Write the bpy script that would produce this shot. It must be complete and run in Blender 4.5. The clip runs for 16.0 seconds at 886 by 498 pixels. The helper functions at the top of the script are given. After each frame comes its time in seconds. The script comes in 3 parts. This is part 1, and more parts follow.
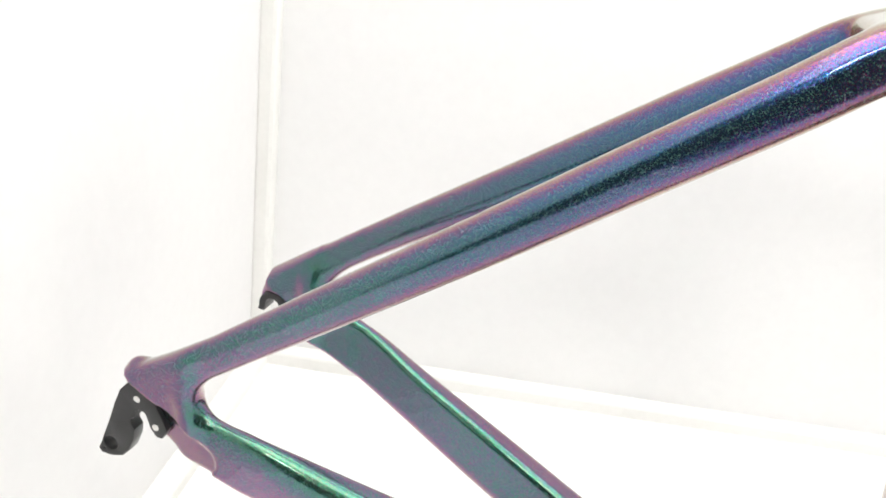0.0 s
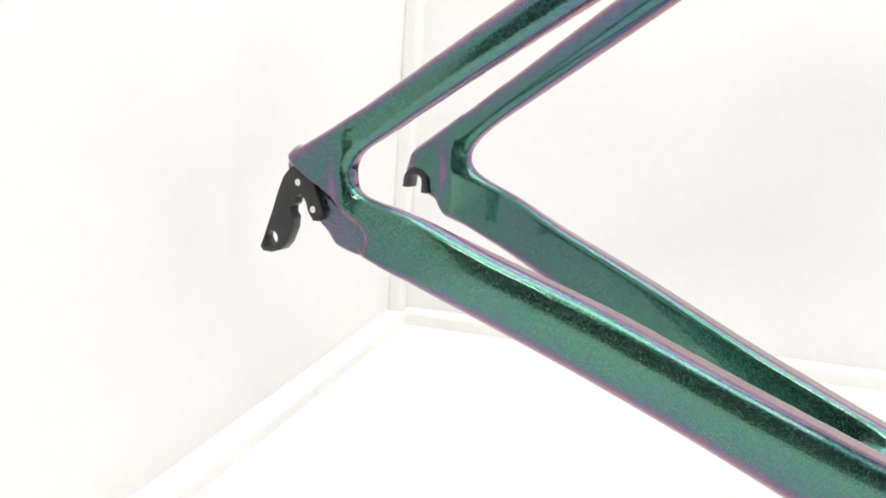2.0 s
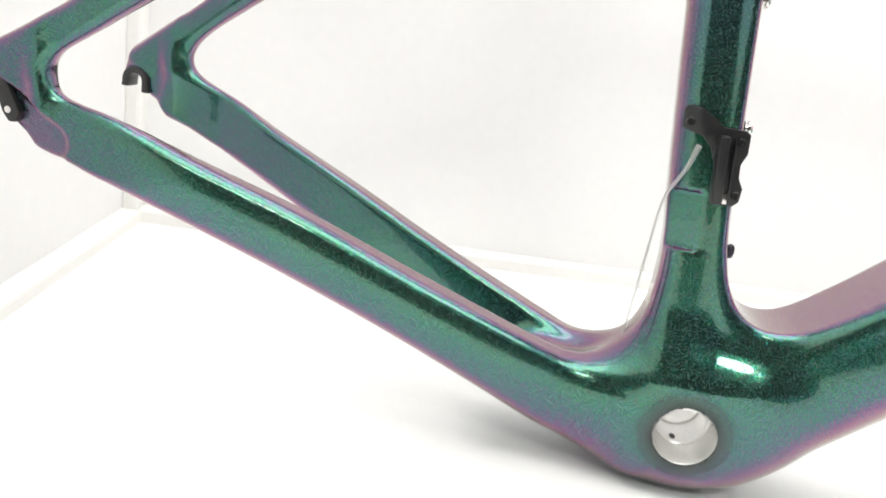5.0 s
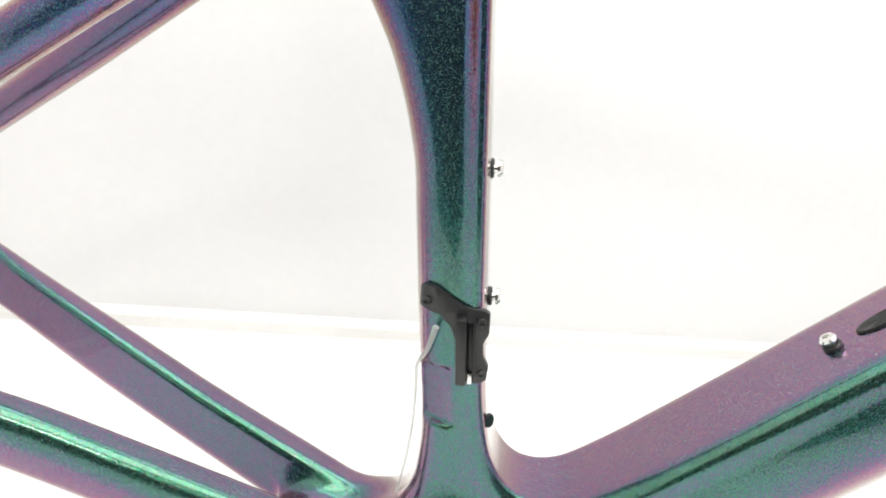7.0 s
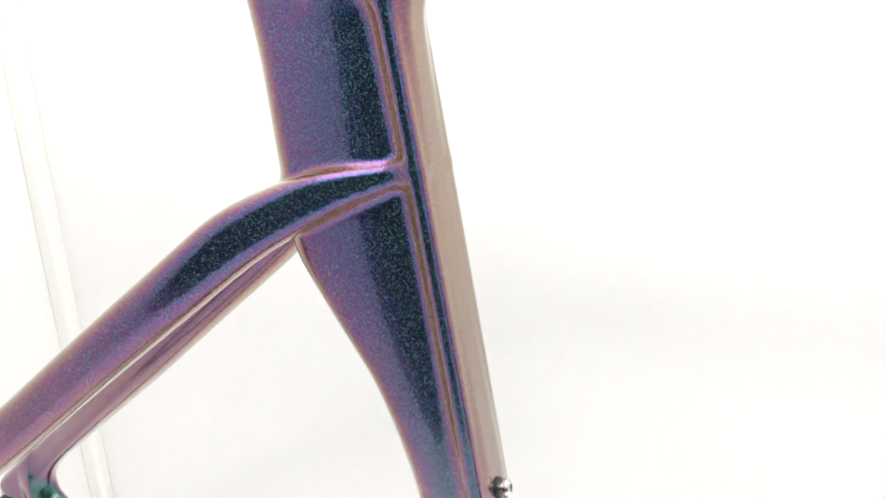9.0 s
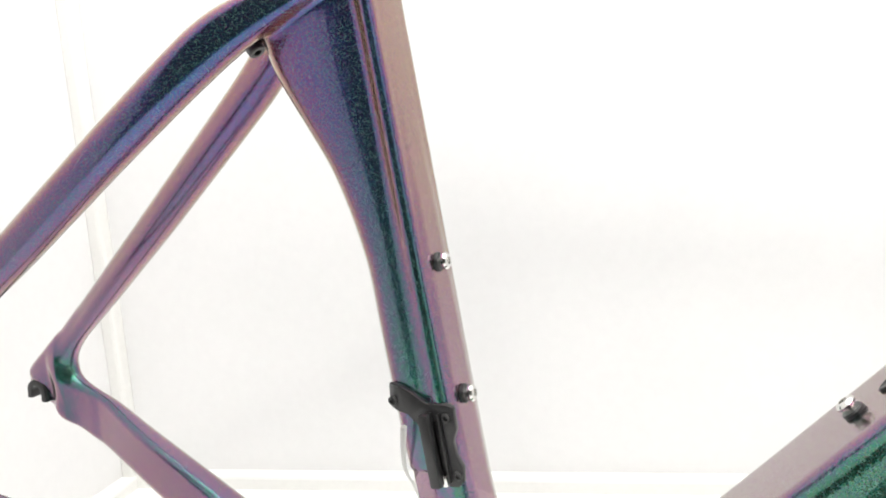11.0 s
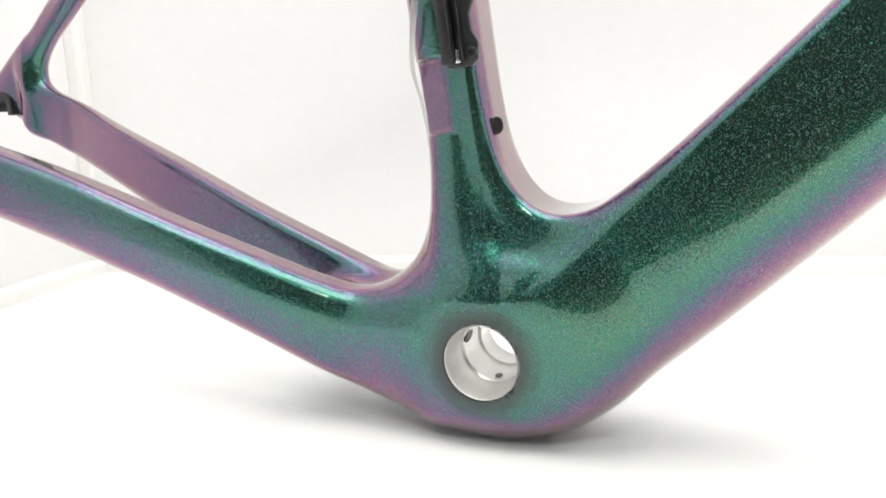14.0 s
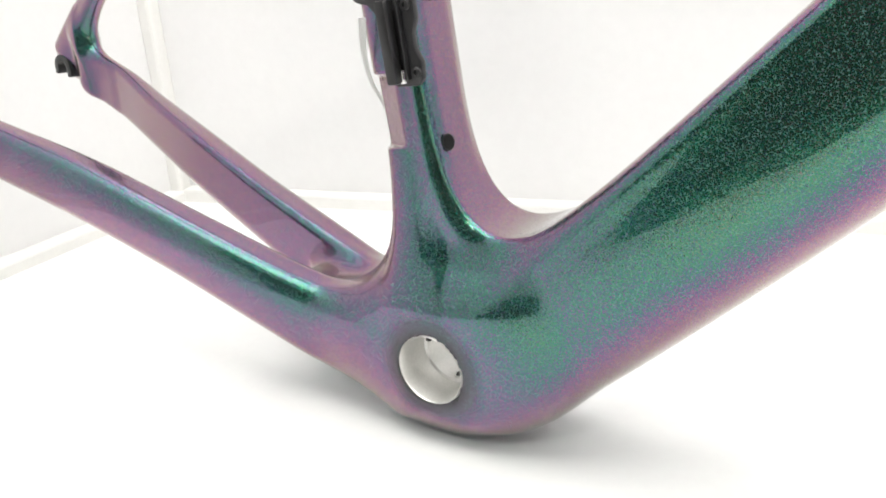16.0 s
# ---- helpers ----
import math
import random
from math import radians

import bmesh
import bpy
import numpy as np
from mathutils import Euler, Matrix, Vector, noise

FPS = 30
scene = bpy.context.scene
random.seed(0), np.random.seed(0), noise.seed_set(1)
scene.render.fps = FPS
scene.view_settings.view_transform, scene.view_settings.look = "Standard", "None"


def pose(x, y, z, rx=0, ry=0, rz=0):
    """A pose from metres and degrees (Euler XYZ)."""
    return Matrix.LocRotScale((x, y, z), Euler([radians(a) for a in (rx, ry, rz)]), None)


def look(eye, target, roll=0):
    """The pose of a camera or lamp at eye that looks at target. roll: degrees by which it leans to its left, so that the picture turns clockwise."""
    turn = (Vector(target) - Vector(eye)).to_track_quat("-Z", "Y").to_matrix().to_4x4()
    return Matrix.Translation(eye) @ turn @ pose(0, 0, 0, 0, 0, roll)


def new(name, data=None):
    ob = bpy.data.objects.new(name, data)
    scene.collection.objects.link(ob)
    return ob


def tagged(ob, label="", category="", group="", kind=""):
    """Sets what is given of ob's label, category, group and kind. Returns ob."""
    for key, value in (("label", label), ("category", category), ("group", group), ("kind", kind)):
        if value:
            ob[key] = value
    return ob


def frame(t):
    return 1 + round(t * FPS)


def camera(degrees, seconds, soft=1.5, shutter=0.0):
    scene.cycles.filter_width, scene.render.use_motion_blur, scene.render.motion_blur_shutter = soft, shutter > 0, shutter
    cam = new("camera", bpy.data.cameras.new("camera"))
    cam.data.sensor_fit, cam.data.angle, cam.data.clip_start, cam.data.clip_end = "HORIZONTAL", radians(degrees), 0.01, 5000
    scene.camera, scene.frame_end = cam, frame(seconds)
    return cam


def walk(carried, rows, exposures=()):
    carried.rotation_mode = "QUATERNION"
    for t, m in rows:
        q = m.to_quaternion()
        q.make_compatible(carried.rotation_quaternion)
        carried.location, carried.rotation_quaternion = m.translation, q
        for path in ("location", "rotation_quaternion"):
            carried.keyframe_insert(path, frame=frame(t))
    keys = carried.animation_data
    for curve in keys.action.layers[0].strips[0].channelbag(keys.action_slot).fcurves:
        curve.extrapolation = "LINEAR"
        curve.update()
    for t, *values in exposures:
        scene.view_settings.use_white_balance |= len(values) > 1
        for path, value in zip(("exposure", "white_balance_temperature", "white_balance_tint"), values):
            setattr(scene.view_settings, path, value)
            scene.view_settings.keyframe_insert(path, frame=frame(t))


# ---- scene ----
# camera and walk
cam = camera(61.0, 16.0, soft=1.8)
PATH = [
    (0.0, -0.1824, -0.3349, 0.3686, 14.41, -23.65, 8.16),
    (0.5, -0.1884, -0.3408, 0.3058, 20.38, -20.98, 5.30),
    (1.0, -0.1713, -0.3527, 0.2691, 24.27, -18.43, 3.28),
    (1.5, -0.1427, -0.3816, 0.2131, 26.82, -13.59, 3.38),
    (2.0, -0.1445, -0.4057, 0.1853, 25.71, -12.03, 4.13),
    (2.5, -0.1393, -0.4328, 0.1552, 24.97, -6.24, 4.37),
    (3.0, -0.1444, -0.4486, 0.1410, 20.91, -4.13, 5.54),
    (3.5, -0.1398, -0.4560, 0.1618, 14.16, -6.11, 6.32),
    (4.0, -0.1487, -0.4418, 0.1943, 10.06, -9.96, 7.92),
    (4.2, -0.1450, -0.4359, 0.1995, 8.69, -12.03, 9.35),
    (6.3, -0.0280, -0.3822, 0.2320, 5.29, -22.29, 8.50),
    (6.5, -0.0304, -0.3628, 0.2541, 3.53, -22.37, 8.30),
    (7.0, -0.0080, -0.3379, 0.3234, 4.14, -21.95, 7.80),
    (7.5, -0.0042, -0.3111, 0.3612, 5.72, -19.40, 5.00),
    (7.7, 0.0054, -0.2959, 0.3727, 8.26, -19.26, 4.39),
    (8.0, 0.0234, -0.2738, 0.4028, 11.65, -18.20, 2.86),
    (8.2, 0.0337, -0.2634, 0.4183, 14.06, -18.48, 1.35),
    (10.3, 0.1155, -0.3143, 0.3477, 24.63, -7.08, -6.22),
    (10.5, 0.1215, -0.3231, 0.3338, 24.15, -7.92, -5.84),
    (11.0, 0.1338, -0.3194, 0.2856, 24.60, -7.92, -4.41),
    (11.5, 0.1480, -0.3123, 0.2228, 25.25, -9.60, -3.10),
    (12.0, 0.1409, -0.3178, 0.1721, 25.87, -10.34, -1.54),
    (12.5, 0.1212, -0.3300, 0.1324, 25.85, -10.71, -0.94),
    (13.0, 0.1128, -0.3270, 0.0981, 23.83, -10.06, -1.60),
    (13.5, 0.1075, -0.3318, 0.0939, 21.63, -10.22, -1.20),
    (14.0, 0.1081, -0.3362, 0.1129, 22.13, -11.06, -1.71),
    (14.5, 0.1121, -0.3433, 0.1203, 25.24, -12.12, -0.62),
    (15.0, 0.1267, -0.3365, 0.1414, 28.07, -15.11, -0.05),
    (15.5, 0.1519, -0.3167, 0.1530, 30.51, -18.09, -1.42),
    (16.0, 0.1809, -0.2917, 0.1732, 33.14, -20.16, -3.38),
]
walk(cam, [(t, pose(x, y, z, 90 + pitch, 0, yaw) @ pose(0, 0, 0, 0, 0, roll)) for t, x, y, z, yaw, pitch, roll in PATH])

# light: a white photo booth with a diffused light in its roof, open to a dim room in front
FLOOR = -0.045
BOX_YAW = 10.0
world = bpy.data.worlds.new("world")
scene.world = world
world.use_nodes = True
world.node_tree.nodes["Background"].inputs[0].default_value = (1.0, 0.97, 0.93, 1)
world.node_tree.nodes["Background"].inputs[1].default_value = 0.05
scene.view_settings.exposure = 0.0


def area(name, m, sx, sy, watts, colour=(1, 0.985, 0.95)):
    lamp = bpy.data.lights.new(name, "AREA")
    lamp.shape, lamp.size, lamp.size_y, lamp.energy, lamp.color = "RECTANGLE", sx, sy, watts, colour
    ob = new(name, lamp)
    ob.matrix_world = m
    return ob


BOX = pose(-0.498, 0.228, FLOOR, 0, 0, BOX_YAW)      # the booth's back corner: x along the back wall, -y towards the front
area("roof_light", BOX @ pose(0.56, -0.46, 1.145), 1.1, 0.92, 14.3)
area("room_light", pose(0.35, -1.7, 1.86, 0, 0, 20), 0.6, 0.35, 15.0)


# ---- materials ----
def material(name):
    m = bpy.data.materials.new(name)
    m.use_nodes = True
    return m, m.node_tree, m.node_tree.nodes["Principled BSDF"]


def link(tree, a, b):
    tree.links.new(a, b)


def add_node(tree, kind, **values):
    n = tree.nodes.new(kind)
    for key, v in values.items():
        n.inputs[key.replace("_", " ")].default_value = v
    return n


def plain(name, colour, rough, metal=0.0, grain=300.0, bump=0.1, vary=0.06):
    m, tree, p = material(name)
    co = add_node(tree, "ShaderNodeTexCoord")
    fine = add_node(tree, "ShaderNodeTexNoise", Scale=grain, Detail=4.0)
    wide = add_node(tree, "ShaderNodeTexNoise", Scale=grain / 25, Detail=3.0)
    for n in (fine, wide):
        link(tree, co.outputs["Object"], n.inputs["Vector"])
    mixed = add_node(tree, "ShaderNodeMath")
    mixed.operation = "ADD"
    link(tree, fine.outputs["Fac"], mixed.inputs[0])
    link(tree, wide.outputs["Fac"], mixed.inputs[1])
    ramp = add_node(tree, "ShaderNodeMapRange")
    ramp.inputs[1].default_value, ramp.inputs[2].default_value = 0.6, 1.4
    ramp.inputs[3].default_value, ramp.inputs[4].default_value = 1 - vary, 1 + vary
    link(tree, mixed.outputs[0], ramp.inputs[0])
    scale = tree.nodes.new("ShaderNodeVectorMath")
    scale.operation = "SCALE"
    scale.inputs[0].default_value = colour
    link(tree, ramp.outputs[0], scale.inputs["Scale"])
    link(tree, scale.outputs[0], p.inputs["Base Color"])
    p.inputs["Roughness"].default_value, p.inputs["Metallic"].default_value = rough, metal
    if bump:
        b = add_node(tree, "ShaderNodeBump", Strength=bump, Distance=0.0004)
        link(tree, fine.outputs["Fac"], b.inputs["Height"])
        link(tree, b.outputs[0], p.inputs["Normal"])
    return m


def paint():
    """Interference paint: a thin film over a dense, dark flake layer, under a clear coat. The film's thickness and the flakes' tilt vary."""
    m, tree, p = material("colour_shift_paint")
    co = add_node(tree, "ShaderNodeTexCoord")
    flake = add_node(tree, "ShaderNodeTexVoronoi", Scale=2300.0)
    mid = add_node(tree, "ShaderNodeTexVoronoi", Scale=6500.0)
    fleck = add_node(tree, "ShaderNodeTexVoronoi", Scale=2700.0)
    wide = add_node(tree, "ShaderNodeTexNoise", Scale=14.0, Detail=2.0)
    for n in (flake, mid, fleck, wide):
        link(tree, co.outputs["Object"], n.inputs["Vector"])
    p.inputs["Base Color"].default_value = (0.006, 0.009, 0.010, 1)
    p.inputs["Metallic"].default_value, p.inputs["Roughness"].default_value = 0.0, 0.21
    p.inputs["IOR"].default_value = 2.65
    p.inputs["Thin Film IOR"].default_value = 1.50
    part_a = add_node(tree, "ShaderNodeSeparateColor")
    link(tree, mid.outputs["Color"], part_a.inputs[0])
    ra = add_node(tree, "ShaderNodeMapRange")
    ra.inputs[3].default_value, ra.inputs[4].default_value = -36.0, 36.0
    link(tree, part_a.outputs[0], ra.inputs[0])
    # the larger flakes have a film of their own; a few get a pale base colour as painted sparkle
    part_b = add_node(tree, "ShaderNodeSeparateColor")
    link(tree, fleck.outputs["Color"], part_b.inputs[0])
    rb = add_node(tree, "ShaderNodeMapRange")
    rb.inputs[3].default_value, rb.inputs[4].default_value = -32.0, 32.0
    link(tree, part_b.outputs[0], rb.inputs[0])
    own = add_node(tree, "ShaderNodeMath")
    link(tree, ra.outputs[0], own.inputs[0])
    link(tree, rb.outputs[0], own.inputs[1])
    glint = add_node(tree, "ShaderNodeMath")
    glint.operation = "POWER"
    glint.inputs[1].default_value = 8.0
    link(tree, part_b.outputs[1], glint.inputs[0])
    painted_glint = tree.nodes.new("ShaderNodeMix")
    painted_glint.data_type = "RGBA"
    painted_glint.inputs["A"].default_value, painted_glint.inputs["B"].default_value = (0.005, 0.008, 0.009, 1), (0.11, 0.24, 0.21, 1)
    link(tree, glint.outputs[0], painted_glint.inputs["Factor"])
    link(tree, painted_glint.outputs["Result"], p.inputs["Base Color"])
    rw = add_node(tree, "ShaderNodeMapRange")
    rw.inputs[1].default_value, rw.inputs[2].default_value = 0.3, 0.7
    rw.inputs[3].default_value, rw.inputs[4].default_value = -6.0, 6.0
    link(tree, wide.outputs["Fac"], rw.inputs[0])
    # the film changes with height: green low on the frame, a thin blue one over it towards the seat
    split = add_node(tree, "ShaderNodeSeparateXYZ")
    link(tree, co.outputs["Object"], split.inputs[0])
    fade = add_node(tree, "ShaderNodeMapRange")
    fade.inputs[1].default_value, fade.inputs[2].default_value = 0.19, 0.33
    fade.inputs[3].default_value, fade.inputs[4].default_value = FILM, FILM - 10.0
    link(tree, split.outputs["Z"], fade.inputs[0])
    graded = add_node(tree, "ShaderNodeMath")
    link(tree, fade.outputs[0], graded.inputs[0])
    link(tree, rw.outputs[0], graded.inputs[1])
    total = add_node(tree, "ShaderNodeMath")
    link(tree, own.outputs[0], total.inputs[0])
    link(tree, graded.outputs[0], total.inputs[1])
    link(tree, total.outputs[0], p.inputs["Thin Film Thickness"])
    # each flake lies at its own slight tilt
    shift = tree.nodes.new("ShaderNodeVectorMath")
    shift.operation = "SUBTRACT"
    shift.inputs[1].default_value = (0.5, 0.5, 0.5)
    link(tree, flake.outputs["Color"], shift.inputs[0])
    amount = tree.nodes.new("ShaderNodeVectorMath")
    amount.operation = "SCALE"
    # most flakes lie nearly flat, a few stand up and sparkle
    pick = add_node(tree, "ShaderNodeSeparateColor")
    link(tree, flake.outputs["Color"], pick.inputs[0])
    few = add_node(tree, "ShaderNodeMath")
    few.operation = "POWER"
    few.inputs[1].default_value = 9.0
    link(tree, pick.outputs[1], few.inputs[0])
    stand = add_node(tree, "ShaderNodeMapRange")
    stand.inputs[3].default_value, stand.inputs[4].default_value = FLAKE, FLAKE * 4.5
    link(tree, few.outputs[0], stand.inputs[0])
    link(tree, stand.outputs[0], amount.inputs["Scale"])
    link(tree, shift.outputs[0], amount.inputs[0])
    geo = add_node(tree, "ShaderNodeNewGeometry")
    tilt = tree.nodes.new("ShaderNodeVectorMath")
    tilt.operation = "ADD"
    link(tree, geo.outputs["Normal"], tilt.inputs[0])
    link(tree, amount.outputs[0], tilt.inputs[1])
    unit = tree.nodes.new("ShaderNodeVectorMath")
    unit.operation = "NORMALIZE"
    link(tree, tilt.outputs[0], unit.inputs[0])
    link(tree, unit.outputs[0], p.inputs["Normal"])
    link(tree, geo.outputs["Normal"], p.inputs["Coat Normal"])
    p.inputs["Coat Weight"].default_value, p.inputs["Coat Roughness"].default_value, p.inputs["Coat IOR"].default_value = 1.0, 0.02, 1.5
    blue = tree.nodes.new("ShaderNodeBsdfPrincipled")
    for name in ("Base Color", "Metallic", "Roughness", "IOR", "Thin Film IOR", "Coat Weight", "Coat Roughness", "Coat IOR"):
        blue.inputs[name].default_value = p.inputs[name].default_value
    link(tree, painted_glint.outputs["Result"], blue.inputs["Base Color"])
    link(tree, unit.outputs[0], blue.inputs["Normal"])
    link(tree, geo.outputs["Normal"], blue.inputs["Coat Normal"])
    half = add_node(tree, "ShaderNodeMath")
    half.operation = "MULTIPLY_ADD"
    half.inputs[1].default_value, half.inputs[2].default_value = 0.5, BLUE
    link(tree, own.outputs[0], half.inputs[0])
    link(tree, half.outputs[0], blue.inputs["Thin Film Thickness"])
    share = add_node(tree, "ShaderNodeMapRange")
    share.interpolation_type = "SMOOTHSTEP"
    share.inputs[1].default_value, share.inputs[2].default_value = 0.20, 0.38
    share.inputs[3].default_value, share.inputs[4].default_value = 0.10, 0.88
    link(tree, split.outputs["Z"], share.inputs[0])
    two_films = tree.nodes.new("ShaderNodeMixShader")
    link(tree, share.outputs[0], two_films.inputs[0])
    link(tree, p.outputs[0], two_films.inputs[1])
    link(tree, blue.outputs[0], two_films.inputs[2])
    # the colour thins out to the grey primer round the bottom bracket
    flat = add_node(tree, "ShaderNodeCombineXYZ")
    link(tree, split.outputs["X"], flat.inputs[0])
    link(tree, split.outputs["Z"], flat.inputs[1])
    away = tree.nodes.new("ShaderNodeVectorMath")
    away.operation = "DISTANCE"
    away.inputs[1].default_value = (0.0023, -FLOOR - 0.0016, 0.0)
    link(tree, flat.outputs[0], away.inputs[0])
    edge = add_node(tree, "ShaderNodeMapRange")
    edge.interpolation_type = "SMOOTHSTEP"
    edge.inputs[1].default_value, edge.inputs[2].default_value = 0.018, 0.031
    edge.inputs[3].default_value, edge.inputs[4].default_value = 0.85, 0.0
    link(tree, away.outputs["Value"], edge.inputs[0])
    primer = tree.nodes.new("ShaderNodeBsdfPrincipled")
    primer.inputs["Base Color"].default_value, primer.inputs["Roughness"].default_value = (0.052, 0.050, 0.050, 1), 0.45
    link(tree, unit.outputs[0], primer.inputs["Normal"])
    both = tree.nodes.new("ShaderNodeMixShader")
    link(tree, edge.outputs[0], both.inputs[0])
    link(tree, two_films.outputs[0], both.inputs[1])
    link(tree, primer.outputs[0], both.inputs[2])
    link(tree, both.outputs[0], tree.nodes["Material Output"].inputs["Surface"])
    return m


FILM, BLUE, FLAKE = 535.0, 298.0, 0.115
PAINT = paint()
BLACK = plain("black_anodised", (0.02, 0.02, 0.021), 0.33, 0.0, 900, 0.15, 0.15)
SILVER = plain("silver_alloy", (0.86, 0.855, 0.83), 0.36, 0.75, 700, 0.1, 0.08)
STEEL = plain("bright_steel", (0.75, 0.74, 0.72), 0.2, 1.0, 700, 0.05, 0.06)
# near-black that stands in for the shade inside holes and the slot
HOLE_SHADE = plain("hollow_shade", (0.004, 0.004, 0.004), 0.35, 0.0, 400, 0.1, 0.2)
NYLON = plain("white_nylon", (0.8, 0.8, 0.78), 0.4, 0.0, 500, 0.05, 0.03)
NYLON.node_tree.nodes["Principled BSDF"].inputs["Transmission Weight"].default_value = 0.7
NYLON.node_tree.nodes["Principled BSDF"].inputs["IOR"].default_value = 1.08
WHITE = plain("white_panel", (0.825, 0.822, 0.822), 0.55, 0.0, 120, 0.12, 0.02)
SHEET = plain("white_backdrop_sheet", (0.95, 0.948, 0.94), 0.6, 0.0, 160, 0.1, 0.02)
TRIM = plain("white_trim", (0.82, 0.815, 0.79), 0.45, 0.0, 200, 0.1, 0.03)
ROOM = plain("room_paint", (0.24, 0.235, 0.22), 0.8, 0.0, 20, 0.1, 0.1)


# ---- mesh helpers ----
def part(name, bm, mat, parent=None, label=""):
    me = bpy.data.meshes.new(name)
    bm.to_mesh(me)
    bm.free()
    me.materials.append(mat)
    ob = new(name, me)
    ob.parent = parent
    if label:
        tagged(ob, label)
    return ob


def smooth(ob, angle=40):
    ob.data.shade_smooth()
    ob.data.set_sharp_from_angle(angle=radians(angle))
    return ob


def box(bm, lo, hi, bevel=0.0, m=None):
    made = bmesh.ops.create_cube(bm, size=1)["verts"]
    for v in made:
        v.co = Vector([lo[i] + (v.co[i] + 0.5) * (hi[i] - lo[i]) for i in range(3)])
    if bevel:
        edges = list({e for v in made for e in v.link_edges})
        made = bmesh.ops.bevel(bm, geom=edges, offset=bevel, segments=2, profile=0.5, affect="EDGES")["verts"]
    if m is not None:
        bmesh.ops.transform(bm, matrix=m, verts=[v for v in bm.verts if v in set(made)] if bevel else made)
    return bm


def lathe(bm, profile, steps=32, m=None, closed=False):
    """Turns (radius, height) pairs round z."""
    rings = []
    for r, h in profile:
        rings.append([bm.verts.new((r * math.cos(2 * math.pi * k / steps), r * math.sin(2 * math.pi * k / steps), h)) for k in range(steps)])
    pairs = list(zip(rings, rings[1:])) + ([(rings[-1], rings[0])] if closed else [])
    for a, b in pairs:
        for k in range(steps):
            bm.faces.new((a[k], a[(k + 1) % steps], b[(k + 1) % steps], b[k]))
    if not closed:
        if profile[0][0] > 1e-6:
            bm.faces.new(rings[0][::-1])
        if profile[-1][0] > 1e-6:
            bm.faces.new(rings[-1])
    if m is not None:
        bmesh.ops.transform(bm, matrix=m, verts=[v for ring in rings for v in ring])
    return bm


def slab(bm, outline, depth, bevel=0.0, holes=()):
    """A plate from an outline of (x, z), running from y = 0 to y = depth, with holes bridged into it."""
    loops = [outline] + list(holes)
    edges = []
    for loop in loops:
        vs = [bm.verts.new((x, 0, z)) for x, z in loop]
        edges += [bm.edges.new((vs[i], vs[(i + 1) % len(vs)])) for i in range(len(vs))]
    faces = bmesh.ops.triangle_fill(bm, use_beauty=True, use_dissolve=False, edges=edges)["geom"]
    faces = [f for f in faces if isinstance(f, bmesh.types.BMFace)]
    made = bmesh.ops.extrude_face_region(bm, geom=faces)["geom"]
    for v in made:
        if isinstance(v, bmesh.types.BMVert):
            v.co.y += depth
    bmesh.ops.recalc_face_normals(bm, faces=bm.faces)
    if bevel:
        sharp = [e for e in bm.edges if len(e.link_faces) == 2 and e.calc_face_angle(0) > 0.9]
        bmesh.ops.bevel(bm, geom=sharp, offset=bevel, segments=2, profile=0.5, affect="EDGES")
    return bm


def circle(cx, cz, r, n=20, a0=0.0, a1=360.0):
    full = abs(a1 - a0) >= 359
    return [(cx + r * math.cos(radians(a0 + (a1 - a0) * k / (n if full else n - 1))), cz + r * math.sin(radians(a0 + (a1 - a0) * k / (n if full else n - 1)))) for k in range(n)]


def spline(points, n):
    """Catmull-Rom through the points."""
    p = [np.array(q, float) for q in points]
    p = [2 * p[0] - p[1]] + p + [2 * p[-1] - p[-2]]
    out = []
    for i in range(1, len(p) - 2):
        for k in range(n):
            t = k / n
            out.append(0.5 * (2 * p[i] + (p[i + 1] - p[i - 1]) * t + (2 * p[i - 1] - 5 * p[i] + 4 * p[i + 1] - p[i + 2]) * t * t
                              + (3 * p[i] - p[i - 1] - 3 * p[i + 1] + p[i + 2]) * t ** 3))
    return out + [p[-2]]


# ---- the booth ----
BACK = pose(-0.498, 0.228, FLOOR, 0, 0, 13.5)       # the back wall stands at a wider angle than the side


def wall(name, lo, hi, mat, label, bevel=0.0, m=None):
    bm = box(bmesh.new(), lo, hi, bevel)
    ob = part(name, bm, mat)
    ob.matrix_world = BOX if m is None else m
    return tagged(ob, label, name.split("_")[0], kind="structure")


wall("floor", (-0.05, -1.0, -0.02), (1.25, 0.30, 0.0), SHEET, "white seamless sheet on the booth floor")
wall("wall_left", (-0.03, -0.95, 0.0), (-0.004, 0.02, 1.2), WHITE, "plain white panel wall of the photo booth")
wall("wall_back", (-0.02, 0.004, 0.0), (1.2, 0.03, 1.2), WHITE, "plain white panel back wall of the booth", m=BACK)
wall("wall_right", (1.2, -0.95, 0.0), (1.226, 0.30, 1.2), WHITE, "plain white panel wall of the photo booth")
wall("ceiling", (-0.03, -0.95, 1.2), (1.226, 0.30, 1.226), WHITE, "white panel roof of the photo booth")
wall("trim_left", (-0.012, -0.94, -0.008), (0.014, -0.006, 0.012), TRIM, "white strip along the foot of the wall", 0.003)
wall("trim_back", (0.010, -0.012, -0.008), (1.19, 0.012, 0.014), TRIM, "white strip along the foot of the wall", 0.003, BACK)
wall("trim_corner", (-0.006, -0.011, -0.009), (0.011, 0.006, 1.205), TRIM, "white upright post in the booth corner", 0.004)


